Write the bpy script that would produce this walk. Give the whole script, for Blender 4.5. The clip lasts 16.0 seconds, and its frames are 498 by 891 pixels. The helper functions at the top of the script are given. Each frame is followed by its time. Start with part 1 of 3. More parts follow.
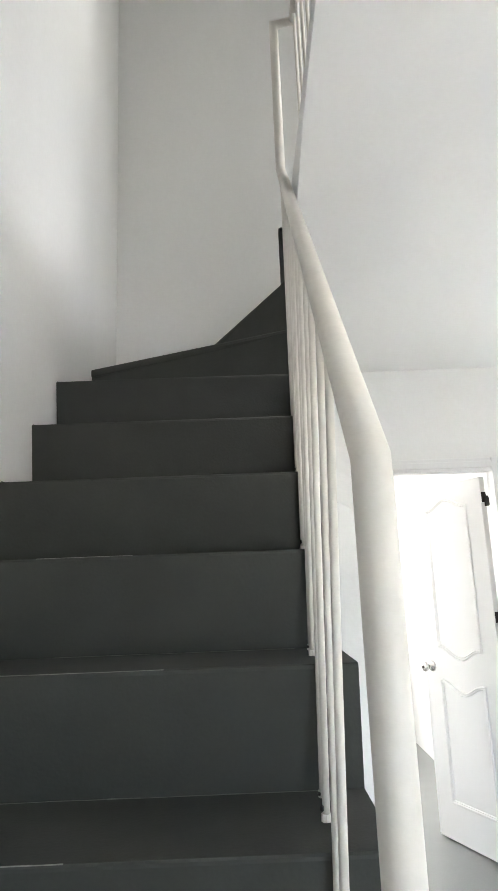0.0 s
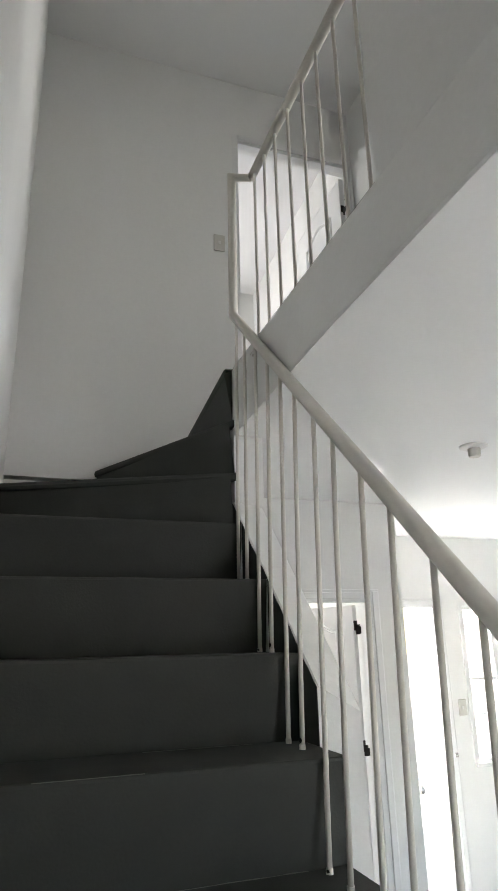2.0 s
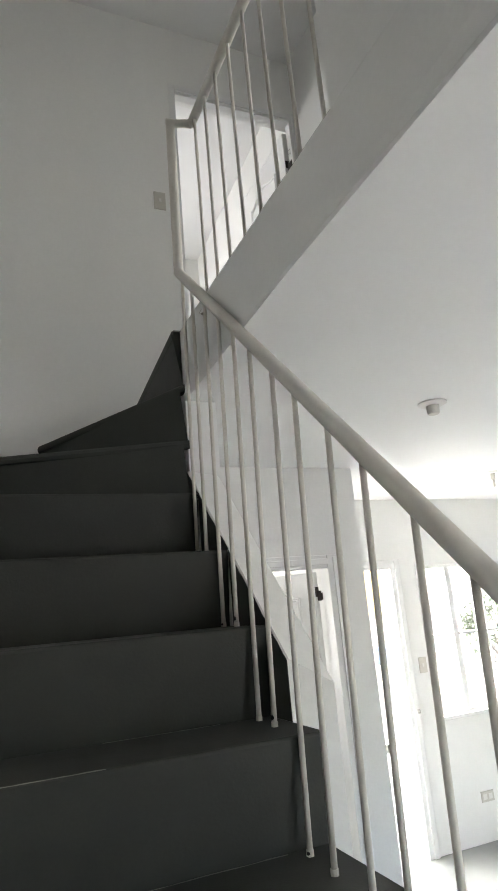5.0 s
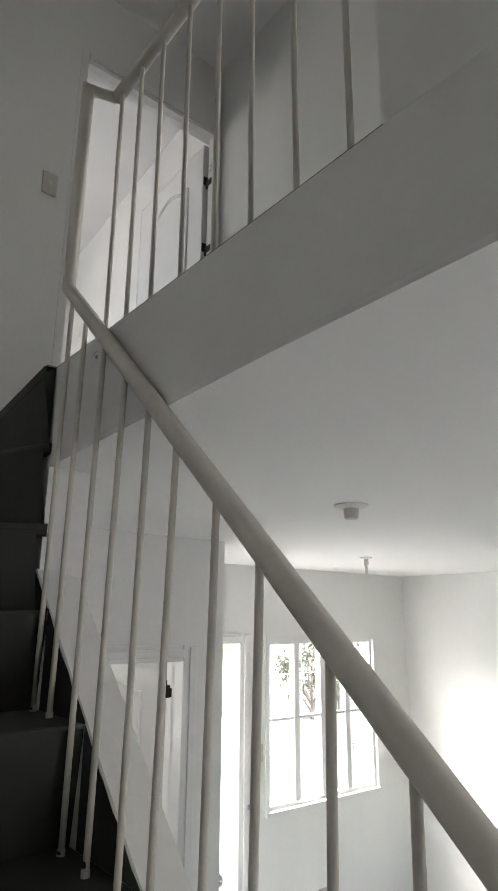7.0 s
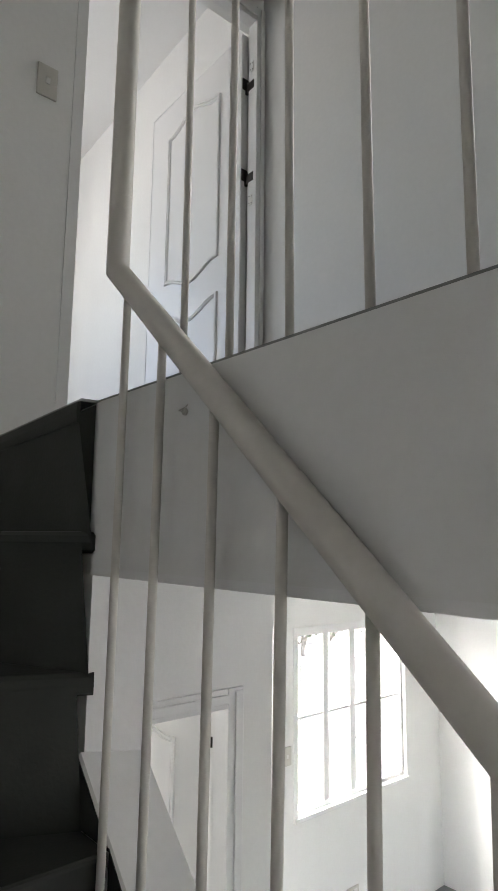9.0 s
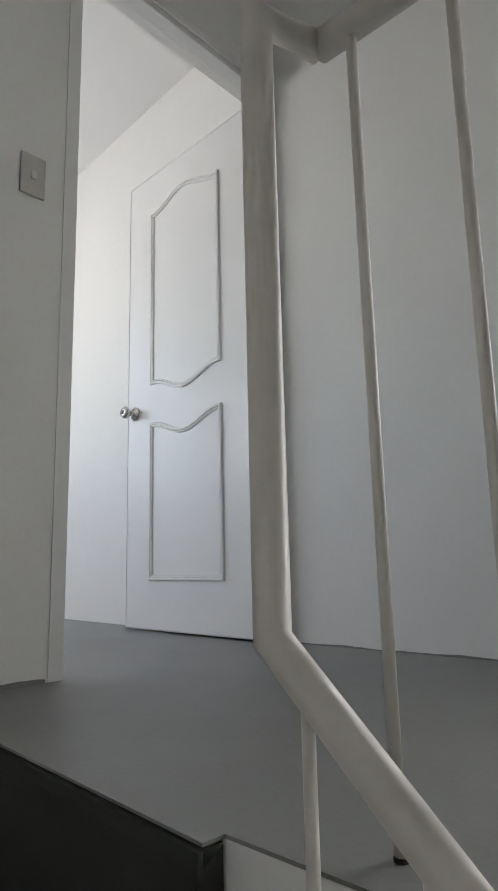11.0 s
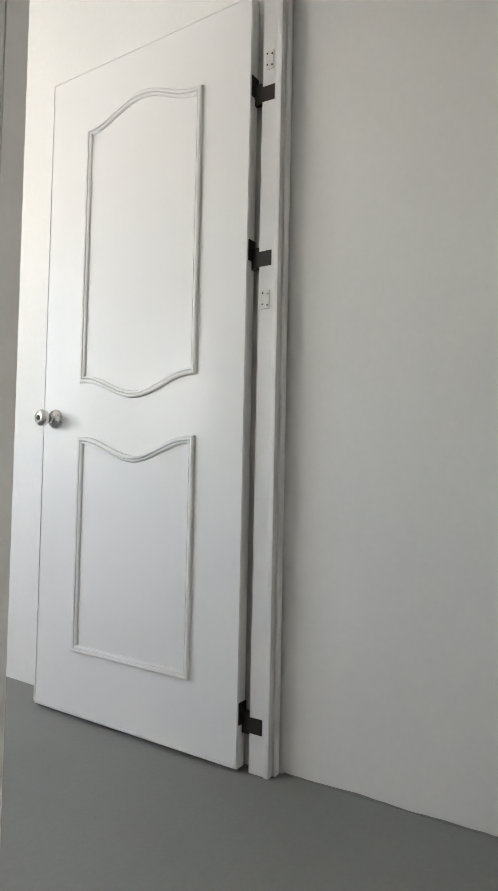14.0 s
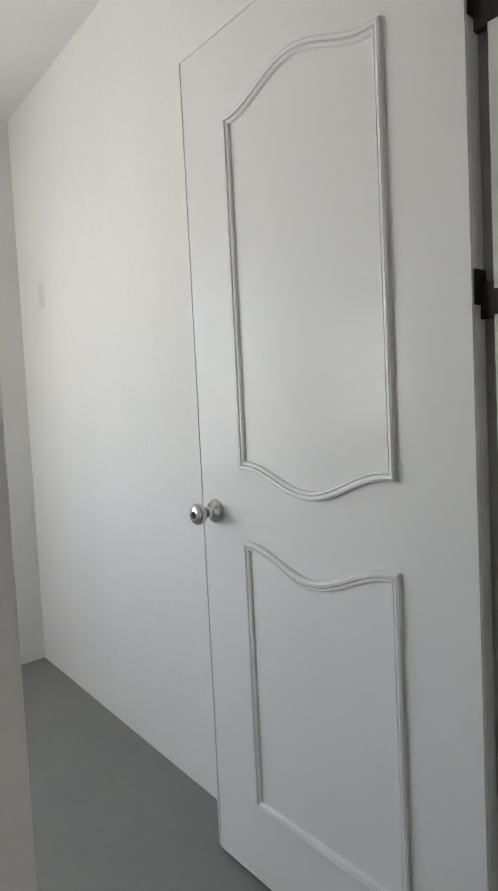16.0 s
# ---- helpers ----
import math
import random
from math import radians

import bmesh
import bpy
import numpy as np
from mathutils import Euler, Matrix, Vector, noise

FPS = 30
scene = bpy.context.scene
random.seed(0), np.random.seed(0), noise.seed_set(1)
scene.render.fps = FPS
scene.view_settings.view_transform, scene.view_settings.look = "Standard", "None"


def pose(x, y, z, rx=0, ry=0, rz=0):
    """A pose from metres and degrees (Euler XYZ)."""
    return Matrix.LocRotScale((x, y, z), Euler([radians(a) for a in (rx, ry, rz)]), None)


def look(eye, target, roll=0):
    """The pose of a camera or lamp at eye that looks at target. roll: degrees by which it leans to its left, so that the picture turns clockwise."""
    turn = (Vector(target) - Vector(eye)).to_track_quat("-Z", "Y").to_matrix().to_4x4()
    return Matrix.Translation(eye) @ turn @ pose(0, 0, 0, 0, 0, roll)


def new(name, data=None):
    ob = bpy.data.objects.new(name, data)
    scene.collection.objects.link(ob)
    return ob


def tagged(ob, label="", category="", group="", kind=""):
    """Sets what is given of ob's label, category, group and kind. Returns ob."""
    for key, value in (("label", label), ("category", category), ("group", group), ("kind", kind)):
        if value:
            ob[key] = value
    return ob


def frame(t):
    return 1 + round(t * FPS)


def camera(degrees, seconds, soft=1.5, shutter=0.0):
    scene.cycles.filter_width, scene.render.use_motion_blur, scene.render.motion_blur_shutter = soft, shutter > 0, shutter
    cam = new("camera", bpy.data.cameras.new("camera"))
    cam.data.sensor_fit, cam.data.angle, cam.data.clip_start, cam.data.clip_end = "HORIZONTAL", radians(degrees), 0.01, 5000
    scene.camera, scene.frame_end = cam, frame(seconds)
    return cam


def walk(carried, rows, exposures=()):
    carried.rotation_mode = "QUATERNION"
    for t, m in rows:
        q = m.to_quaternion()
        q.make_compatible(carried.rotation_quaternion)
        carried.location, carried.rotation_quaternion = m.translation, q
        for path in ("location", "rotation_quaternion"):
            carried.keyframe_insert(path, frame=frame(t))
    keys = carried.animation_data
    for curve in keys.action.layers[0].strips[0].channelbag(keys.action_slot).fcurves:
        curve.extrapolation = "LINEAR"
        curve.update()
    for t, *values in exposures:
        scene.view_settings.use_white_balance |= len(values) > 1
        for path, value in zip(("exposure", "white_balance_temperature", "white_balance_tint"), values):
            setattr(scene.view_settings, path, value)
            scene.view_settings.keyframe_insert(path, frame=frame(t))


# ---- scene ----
cam = camera(43.4, 16.0)
PATH = [
    (0, (-0.179, -2.294, 1.478), (-0.16, -0.338, 1.894), -2.2),
    (0.5, (-0.316, -2.252, 1.512), (-0.114, -0.317, 1.973), -3.1),
    (1, (-0.448, -2.182, 1.706), (0.016, -0.276, 2.093), -0.2),
    (1.5, (-0.580, -2.205, 1.774), (0.044, -0.372, 2.275), -2.75),
    (2, (-0.699, -2.25, 1.791), (-0.061, -0.452, 2.39), -1.3),
    (2.5, (-0.725, -2.266, 1.785), (-0.105, -0.46, 2.379), -1.1),
    (3, (-0.726, -2.26, 1.784), (-0.16, -0.421, 2.331), -0.3),
    (3.5, (-0.703, -2.25, 1.784), (-0.099, -0.41, 2.287), -2.2),
    (6, (-0.631, -1.913, 1.859), (0.265, -0.205, 2.390), -2.9),
    (6.5, (-0.598, -1.766, 1.991), (0.375, -0.098, 2.512), 0.5),
    (7, (-0.574, -1.615, 2.182), (0.636, -0.116, 2.718), 0.4),
    (7.5, (-0.492, -1.468, 2.258), (0.708, 0.054, 2.752), 0.6),
    (8, (-0.461, -1.339, 2.394), (0.735, 0.185, 2.890), 2.1),
    (8.5, (-0.468, -1.14, 2.513), (0.777, 0.398, 2.804), 2.2),
    (9, (-0.453, -0.964, 2.627), (0.839, 0.533, 2.929), 0.6),
    (9.5, (-0.393, -0.811, 2.777), (0.861, 0.733, 2.981), 2.0),
    (10, (-0.434, -0.696, 2.902), (0.81, 0.82, 3.295), 0.3),
    (10.2, (-0.458, -0.651, 2.966), (0.872, 0.785, 3.378), -0.5),
    (12.3, (-0.421, -0.217, 3.325), (1.139, 1.008, 3.587), -1.3),
    (12.5, (-0.418, -0.158, 3.381), (1.225, 0.957, 3.617), -1.6),
    (13, (-0.377, -0.087, 3.463), (1.292, 1.0, 3.639), -2.1),
    (13.5, (-0.303, 0.06, 3.564), (1.436, 1.045, 3.646), 1.4),
    (14, (-0.226, 0.139, 3.638), (1.491, 1.161, 3.712), 1.2),
    (14.5, (-0.173, 0.321, 3.748), (1.594, 1.258, 3.748), 1.4),
    (15, (-0.058, 0.391, 3.843), (1.642, 1.444, 3.824), -0.8),
    (15.5, (0.117, 0.418, 3.947), (1.756, 1.561, 3.854), 1.5),
    (16, (0.232, 0.465, 4.042), (1.538, 1.975, 3.92), -2.8),
]
walk(cam, [(t, look(eye, target, roll)) for t, eye, target, roll in PATH],
     exposures=[(0.0, 3.5, 6600, 12), (0.5, 3.7, 6600, 12), (1.0, 3.4, 6600, 12), (1.5, 3.0, 6600, 12), (2.0, 2.85, 6600, 12), (2.5, 3.05, 6600, 12), (3.0, 2.95, 6600, 12), (3.5, 3.3, 6600, 12), (6.0, 2.5, 6650, 11),
                (6.5, 2.4, 6600, 12), (7.0, 2.15, 6650, 12), (7.5, 2.1, 6650, 12), (8.0, 2.3, 6600, 12), (9.0, 2.4, 6600, 13), (9.5, 2.55, 6600, 14), (10.2, 2.46, 6550, 13), (12.3, 2.65, 6650, 13), (13.0, 2.8, 6850, 13), (13.5, 2.98, 6900, 13), (14.5, 2.78, 6950, 12), (15.0, 2.7, 6900, 12), (16.0, 2.25, 6800, 12)])

# ---- light ----
SUN_ELEV, SUN_ROT = radians(58), radians(172)
world = bpy.data.worlds.new("sky")
scene.world = world
world.use_nodes = True
wn, wl = world.node_tree.nodes, world.node_tree.links
wn.clear()
sky = wn.new("ShaderNodeTexSky")
sky.sky_type, sky.sun_disc = "NISHITA", False
sky.sun_elevation, sky.sun_rotation = SUN_ELEV, SUN_ROT
bg = wn.new("ShaderNodeBackground")
bg.inputs["Strength"].default_value = 0.15
wout = wn.new("ShaderNodeOutputWorld")
wl.new(sky.outputs[0], bg.inputs[0])
wl.new(bg.outputs[0], wout.inputs[0])

sun = new("sun", bpy.data.lights.new("sun", "SUN"))
sun.data.energy, sun.data.angle, sun.data.color = 4.5, radians(0.6), (1.0, 0.95, 0.88)
sun.matrix_world = look((0, 0, 30), (-2.0, 15.0, 0))


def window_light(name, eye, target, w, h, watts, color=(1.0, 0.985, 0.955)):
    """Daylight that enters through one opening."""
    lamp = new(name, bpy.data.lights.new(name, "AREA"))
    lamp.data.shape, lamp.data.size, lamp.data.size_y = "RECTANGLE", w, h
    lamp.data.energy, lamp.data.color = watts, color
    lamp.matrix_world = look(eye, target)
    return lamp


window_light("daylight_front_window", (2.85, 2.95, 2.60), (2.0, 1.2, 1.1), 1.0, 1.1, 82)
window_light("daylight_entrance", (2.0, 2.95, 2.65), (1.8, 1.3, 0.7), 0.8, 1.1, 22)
window_light("daylight_back_room", (-0.1, 3.81, 1.5), (-0.1, 1.5, 1.4), 1.0, 1.05, 8)
window_light("daylight_bedroom", (-0.05, 3.51, 4.3), (0.1, 1.6, 4.7), 1.05, 1.15, 1.05)
window_light("daylight_bedroom_side", (-0.92, 3.05, 4.25), (1.2, 2.8, 4.45), 0.65, 0.75, 2.2, (1.0, 0.965, 0.90))
# Unseen east room openings; both lamps are added to lift the stairwell and landing.
window_light("east_room_fill", (2.8, 0.97, 4.35), (2.6, -1.0, 4.2), 1.15, 1.15, 22)
window_light("east_room_fill_side", (4.26, -1.62, 4.35), (1.2, -0.75, 4.0), 1.05, 1.2, 10.5)

# ---- materials ----


def material(name, color, rough=0.6, metal=0.0, vary=0.06, scale=6.0, bump=0.05, grain=180.0, spec=0.5, tint=None, gloss=0.05):
    """A painted or plain surface: broad stains, fine grain and a slight relief."""
    m = bpy.data.materials.new(name)
    m.use_nodes = True
    n, l = m.node_tree.nodes, m.node_tree.links
    bsdf = n["Principled BSDF"]
    bsdf.inputs["Metallic"].default_value = metal
    bsdf.inputs["Specular IOR Level"].default_value = spec
    co = n.new("ShaderNodeTexCoord")
    broad = n.new("ShaderNodeTexNoise")
    broad.inputs["Scale"].default_value, broad.inputs["Detail"].default_value = scale, 5
    fine = n.new("ShaderNodeTexNoise")
    fine.inputs["Scale"].default_value, fine.inputs["Detail"].default_value = grain, 3
    l.new(co.outputs["Object"], broad.inputs["Vector"])
    l.new(co.outputs["Object"], fine.inputs["Vector"])
    ramp = n.new("ShaderNodeMapRange")
    ramp.inputs[1].default_value, ramp.inputs[2].default_value = 0.3, 0.7
    l.new(broad.outputs["Fac"], ramp.inputs[0])
    mix = n.new("ShaderNodeMix")
    mix.data_type = "RGBA"
    other = tint or tuple(c * (1 - vary) for c in color)
    mix.inputs[6].default_value = (*color, 1)
    mix.inputs[7].default_value = (*other, 1)
    l.new(ramp.outputs[0], mix.inputs[0])
    mix2 = n.new("ShaderNodeMix")
    mix2.data_type, mix2.blend_type = "RGBA", "MULTIPLY"
    mix2.inputs[0].default_value = 1.0
    gr = n.new("ShaderNodeMapRange")
    gr.inputs[3].default_value, gr.inputs[4].default_value = 1 - vary, 1 + vary
    l.new(fine.outputs["Fac"], gr.inputs[0])
    l.new(mix.outputs[2], mix2.inputs[6])
    l.new(gr.outputs[0], mix2.inputs[7])
    l.new(mix2.outputs[2], bsdf.inputs["Base Color"])
    rr = n.new("ShaderNodeMapRange")
    rr.inputs[3].default_value, rr.inputs[4].default_value = max(rough - gloss, 0.02), min(rough + gloss, 1)
    l.new(broad.outputs["Fac"], rr.inputs[0])
    l.new(rr.outputs[0], bsdf.inputs["Roughness"])
    if bump > 0:
        add = n.new("ShaderNodeMath")
        add.operation = "ADD"
        l.new(broad.outputs["Fac"], add.inputs[0])
        l.new(fine.outputs["Fac"], add.inputs[1])
        b = n.new("ShaderNodeBump")
        b.inputs["Strength"].default_value, b.inputs["Distance"].default_value = bump, 0.004
        l.new(add.outputs[0], b.inputs["Height"])
        l.new(b.outputs[0], bsdf.inputs["Normal"])
    return m


WALL = material("white_wall_paint", (0.78, 0.78, 0.76), 0.75, vary=0.03, scale=1.6, bump=0.10, grain=60)
CEIL = material("white_ceiling_paint", (0.80, 0.80, 0.79), 0.8, vary=0.02, scale=1.2, bump=0.06, grain=60)
STEP = material("dark_green_grey_step_paint", (0.034, 0.037, 0.031), 0.72, vary=0.12, scale=9, bump=0.12, grain=140)
FLOOR = material("grey_floor_paint", (0.228, 0.234, 0.224), 0.45, vary=0.10, scale=3, bump=0.06, grain=110)
SCUFF = material("worn_pale_paint", (0.26, 0.26, 0.235), 0.8, vary=0.2, scale=30, bump=0.1)
RAIL = material("cream_enamel_metal", (0.66, 0.63, 0.57), 0.45, vary=0.05, scale=20, bump=0.08, grain=90)
DOOR = material("white_door_enamel", (0.79, 0.79, 0.78), 0.55, vary=0.010, scale=3, bump=0.015, grain=50, gloss=0.01)
FRAME = material("white_frame_enamel", (0.76, 0.76, 0.75), 0.4, vary=0.03, scale=8, bump=0.05, grain=70)
# Latch jamb only: a darker, warmer cream than the frame's white.
JAMB_CREAM = material("cream_latch_jamb", (0.60, 0.56, 0.48), 0.55, vary=0.05, scale=10, bump=0.06, grain=80)
HINGE = material("dark_bronze_metal", (0.022, 0.018, 0.016), 0.6, 0.3, vary=0.2, scale=60, bump=0.05)
CHROME = material("brushed_steel", (0.62, 0.61, 0.58), 0.22, 1.0, vary=0.05, scale=40, bump=0.0)
PLATE = material("grey_beige_plastic", (0.55, 0.53, 0.48), 0.45, vary=0.04, scale=30, bump=0.02)
PLATEW = material("off_white_plastic", (0.68, 0.67, 0.64), 0.45, vary=0.03, scale=30, bump=0.02)
CONCRETE = material("pale_concrete", (0.42, 0.41, 0.39), 0.9, vary=0.15, scale=0.8, bump=0.3, grain=40)
YELLOW = material("ochre_painted_board", (0.60, 0.42, 0.16), 0.6, vary=0.1, scale=3)
BRICKW = material("neighbour_wall_paint", (0.62, 0.60, 0.55), 0.85, vary=0.08, scale=1.5, bump=0.2, grain=40)
ROOF = material("grey_roof_sheet", (0.42, 0.41, 0.40), 0.6, vary=0.1, scale=2)
LEAF = material("green_leaf", (0.12, 0.145, 0.09), 0.55, vary=0.3, scale=5, bump=0.0)
BARK = material("brown_bark", (0.24, 0.22, 0.19), 0.9, vary=0.25, scale=20, bump=0.5)
GRILLE = material("pale_painted_iron", (0.55, 0.55, 0.54), 0.5, vary=0.06, scale=20)
BLUE = material("blue_grey_plastic", (0.22, 0.27, 0.40), 0.5, vary=0.05)
GLASS = bpy.data.materials.new("clear_glass")
GLASS.use_nodes = True
gb = GLASS.node_tree.nodes["Principled BSDF"]
gb.inputs["Roughness"].default_value, gb.inputs["Transmission Weight"].default_value, gb.inputs["IOR"].default_value = 0.02, 1.0, 1.02

db = DOOR.node_tree.nodes["Principled BSDF"]
db.inputs["Coat Weight"].default_value, db.inputs["Coat Roughness"].default_value = 0.16, 0.08
for m_streak in (WALL,):
    nn = m_streak.node_tree
    noise_nodes = [k for k in nn.nodes if k.type == "TEX_NOISE"]
    mp = nn.nodes.new("ShaderNodeMapping")
    mp.inputs["Scale"].default_value = (2.2, 2.2, 0.45)
    tc = [k for k in nn.nodes if k.type == "TEX_COORD"][0]
    nn.links.new(tc.outputs["Object"], mp.inputs[0])
    nn.links.new(mp.outputs[0], noise_nodes[0].inputs["Vector"])

# ---- mesh helpers ----


def put_mesh(name, bm, mat, smooth=False):
    me = bpy.data.meshes.new(name)
    bmesh.ops.recalc_face_normals(bm, faces=bm.faces)
    bm.to_mesh(me)
    bm.free()
    me.materials.append(mat)
    if smooth:
        for p in me.polygons:
            p.use_smooth = True
    return new(name, me)


def part(name, bm, mat, parent, label="", smooth=False):
    ob = put_mesh(name, bm, mat, smooth)
    ob.parent = parent
    return tagged(ob, label)


def thing(name, place=(0, 0, 0), turn=0.0):
    ob = new(name)
    ob.empty_display_size = 0.1
    ob.matrix_world = pose(*place, 0, 0, turn)
    return ob


def bm_box(lo, hi, bevel=0.0, seg=2):
    bm = bmesh.new()
    add_box(bm, lo, hi)
    if bevel:
        bmesh.ops.bevel(bm, geom=bm.edges[:], offset=bevel, segments=seg, affect="EDGES", profile=0.5)
    return bm


def add_box(bm, lo, hi):
    v = [bm.verts.new((x, y, z)) for x in (lo[0], hi[0]) for y in (lo[1], hi[1]) for z in (lo[2], hi[2])]
    for f in ((0, 1, 3, 2), (4, 6, 7, 5), (0, 4, 5, 1), (2, 3, 7, 6), (0, 2, 6, 4), (1, 5, 7, 3)):
        bm.faces.new([v[i] for i in f])


def bm_prism(outline, z0, z1, bevel=0.0):
    """An upright prism over a plan outline."""
    bm = bmesh.new()
    low = [bm.verts.new((x, y, z0)) for x, y in outline]
    top = [bm.verts.new((x, y, z1)) for x, y in outline]
    n = len(outline)
    bm.faces.new(low[::-1])
    bm.faces.new(top)
    for i in range(n):
        bm.faces.new((low[i], low[(i + 1) % n], top[(i + 1) % n], top[i]))
    if bevel:
        bmesh.ops.bevel(bm, geom=bm.edges[:], offset=bevel, segments=3, affect="EDGES", profile=0.5)
    return bm


def bm_side(outline, x0, x1, bevel=0.0):
    """A prism along x over an outline in y and z."""
    bm = bmesh.new()
    a = [bm.verts.new((x0, y, z)) for y, z in outline]
    b = [bm.verts.new((x1, y, z)) for y, z in outline]
    n = len(outline)
    bm.faces.new(a[::-1])
    bm.faces.new(b)
    for i in range(n):
        bm.faces.new((a[i], a[(i + 1) % n], b[(i + 1) % n], b[i]))
    if bevel:
        bmesh.ops.bevel(bm, geom=bm.edges[:], offset=bevel, segments=2, affect="EDGES", profile=0.5)
    return bm


def bm_tube(points, radius, sides=12, square=False):
    """A pipe swept along points, mitred at its bends."""
    bm = bmesh.new()
    pts = [Vector(p) for p in points]
    rings = []
    for i, p in enumerate(pts):
        d0 = (p - pts[i - 1]).normalized() if i else (pts[1] - p).normalized()
        d1 = (pts[i + 1] - p).normalized() if i < len(pts) - 1 else d0
        t = (d0 + d1).normalized()
        ref = Vector((1, 0, 0)) if abs(t.x) < 0.9 else Vector((0, 1, 0))
        u = t.cross(ref).normalized()
        v = t.cross(u).normalized()
        stretch = 1 / max(0.4, t.dot(d0))
        bend = (d1 - d0)
        ring = []
        for k in range(sides):
            a = 2 * math.pi * (k + 0.5 * square) / sides
            off = u * math.cos(a) * radius + v * math.sin(a) * radius
            if bend.length > 1e-4:
                bdir = bend.normalized()
                off += bdir * off.dot(bdir) * (stretch - 1)
            ring.append(bm.verts.new(p + off))
        rings.append(ring)
    for a, b in zip(rings, rings[1:]):
        for k in range(sides):
            bm.faces.new((a[k], a[(k + 1) % sides], b[(k + 1) % sides], b[k]))
    bm.faces.new(rings[0][::-1])
    bm.faces.new(rings[-1])
    return bm


def bm_lathe(profile, axis="z", sides=24):
    """A turned shape from (radius, along) pairs."""
    bm = bmesh.new()
    rings = []
    for r, h in profile:
        ring = []
        for k in range(sides):
            a = 2 * math.pi * k / sides
            c, s = r * math.cos(a), r * math.sin(a)
            ring.append(bm.verts.new({"z": (c, s, h), "x": (h, c, s), "y": (c, h, s)}[axis]))
        rings.append(ring)
    for a, b in zip(rings, rings[1:]):
        for k in range(sides):
            bm.faces.new((a[k], a[(k + 1) % sides], b[(k + 1) % sides], b[k]))
    bm.faces.new(rings[0])
    bm.faces.new(rings[-1])
    return bm


def structure(name, bm, mat, label=""):
    return tagged(put_mesh(name, bm, mat), label, kind="structure")


def wall_y(name, x0, x1, y0, y1, z0, z1, holes, label=""):
    """A wall that runs along x, with openings (x0, x1, z0, z1) through it."""
    bm = bmesh.new()
    xs = sorted({x0, x1, *[h[0] for h in holes], *[h[1] for h in holes]})
    for a, b in zip(xs, xs[1:]):
        cuts = sorted((h[2], h[3]) for h in holes if h[0] <= a + 1e-6 and h[1] >= b - 1e-6)
        z = z0
        for c0, c1 in cuts:
            if c0 > z + 1e-6:
                add_box(bm, (a, y0, z), (b, y1, c0))
            z = c1
        if z < z1 - 1e-6:
            add_box(bm, (a, y0, z), (b, y1, z1))
    clean(bm)
    return structure(name, bm, WALL, label)


def wall_x(name, y0, y1, x0, x1, z0, z1, holes, label=""):
    bm = bmesh.new()
    ys = sorted({y0, y1, *[h[0] for h in holes], *[h[1] for h in holes]})
    for a, b in zip(ys, ys[1:]):
        cuts = sorted((h[2], h[3]) for h in holes if h[0] <= a + 1e-6 and h[1] >= b - 1e-6)
        z = z0
        for c0, c1 in cuts:
            if c0 > z + 1e-6:
                add_box(bm, (x0, a, z), (x1, b, c0))
            z = c1
        if z < z1 - 1e-6:
            add_box(bm, (x0, a, z), (x1, b, z1))
    clean(bm)
    return structure(name, bm, WALL, label)


def clean(bm):
    """Drops the faces that two neighbouring blocks share."""
    bmesh.ops.remove_doubles(bm, verts=bm.verts[:], dist=1e-4)
    seen = {}
    for f in bm.faces:
        seen.setdefault(tuple(round(c, 3) for c in f.calc_center_median()), []).append(f)
    bmesh.ops.delete(bm, geom=[f for fs in seen.values() if len(fs) > 1 for f in fs], context="FACES")


# ---- plan, in metres ----
L, RISE, RUN = 2.86, 0.22, 0.2395
CEIL_Z, TOP_Z = 2.57, 5.43
YN = 0.912              # face of the wall at the head of the stairs
YG = 1.0                # face of the wall round the ground floor door
XW = -0.845             # face of the wall along the flight
XE = 1.228              # face of the wall across the landing
XT = 0.018              # open ends of the treads
Y_FRONT = 2.05
X_EAST = 4.20
Y_SOUTH = -3.6

# ---- large structure ----
structure("floor", bm_box((XW - 0.12, Y_SOUTH - 0.12, -0.12), (X_EAST + 0.12, 3.87, 0.0)), FLOOR, "smooth grey painted concrete ground floor")
wall_x("wall_west", Y_SOUTH - 0.12, 3.87, XW - 0.14, XW, 0.0, TOP_Z, [(2.7, 3.4, 3.85, 4.65)], "tall white painted wall beside the stairs")
wall_y("wall_north", XW, XE + 0.11, YN, 1.02, CEIL_Z + 0.02, TOP_Z, [(0.380, 1.222, L - 0.014, 4.96)], "white painted wall with the upper door")
wall_y("wall_north_ground", XW, 1.38, YG, 1.13, 0.0, CEIL_Z, [(0.50, 1.175, 0.0, 2.025)], "white painted wall with the lower door")
structure("wall_winder_back", bm_box((XW, YN, 0.0), (0.148, YG, CEIL_Z)), WALL, "white painted wall below the winders")
wall_x("wall_hall", 1.13, Y_FRONT, 1.26, 1.38, 0.0, CEIL_Z, [], "white painted return wall beside the entrance")
wall_y("wall_front", 1.26, X_EAST, Y_FRONT, 2.19, 0.0, CEIL_Z,
       [(1.40, 2.33, 0.0, 2.05), (2.585, 3.745, 0.90, 2.03)], "white painted front wall with a window and the entrance")
wall_x("wall_east", Y_SOUTH, 2.19, X_EAST, X_EAST + 0.12, 0.0, CEIL_Z, [], "plain white painted living room wall")
# Rear opening is unseen, added so daylight reaches the steps from behind.
wall_y("wall_south", XW, X_EAST + 0.12, Y_SOUTH - 0.12, Y_SOUTH, 0.0, TOP_Z, [(0.7, 2.5, 0.9, 2.1)], "white painted rear wall with an added opening")
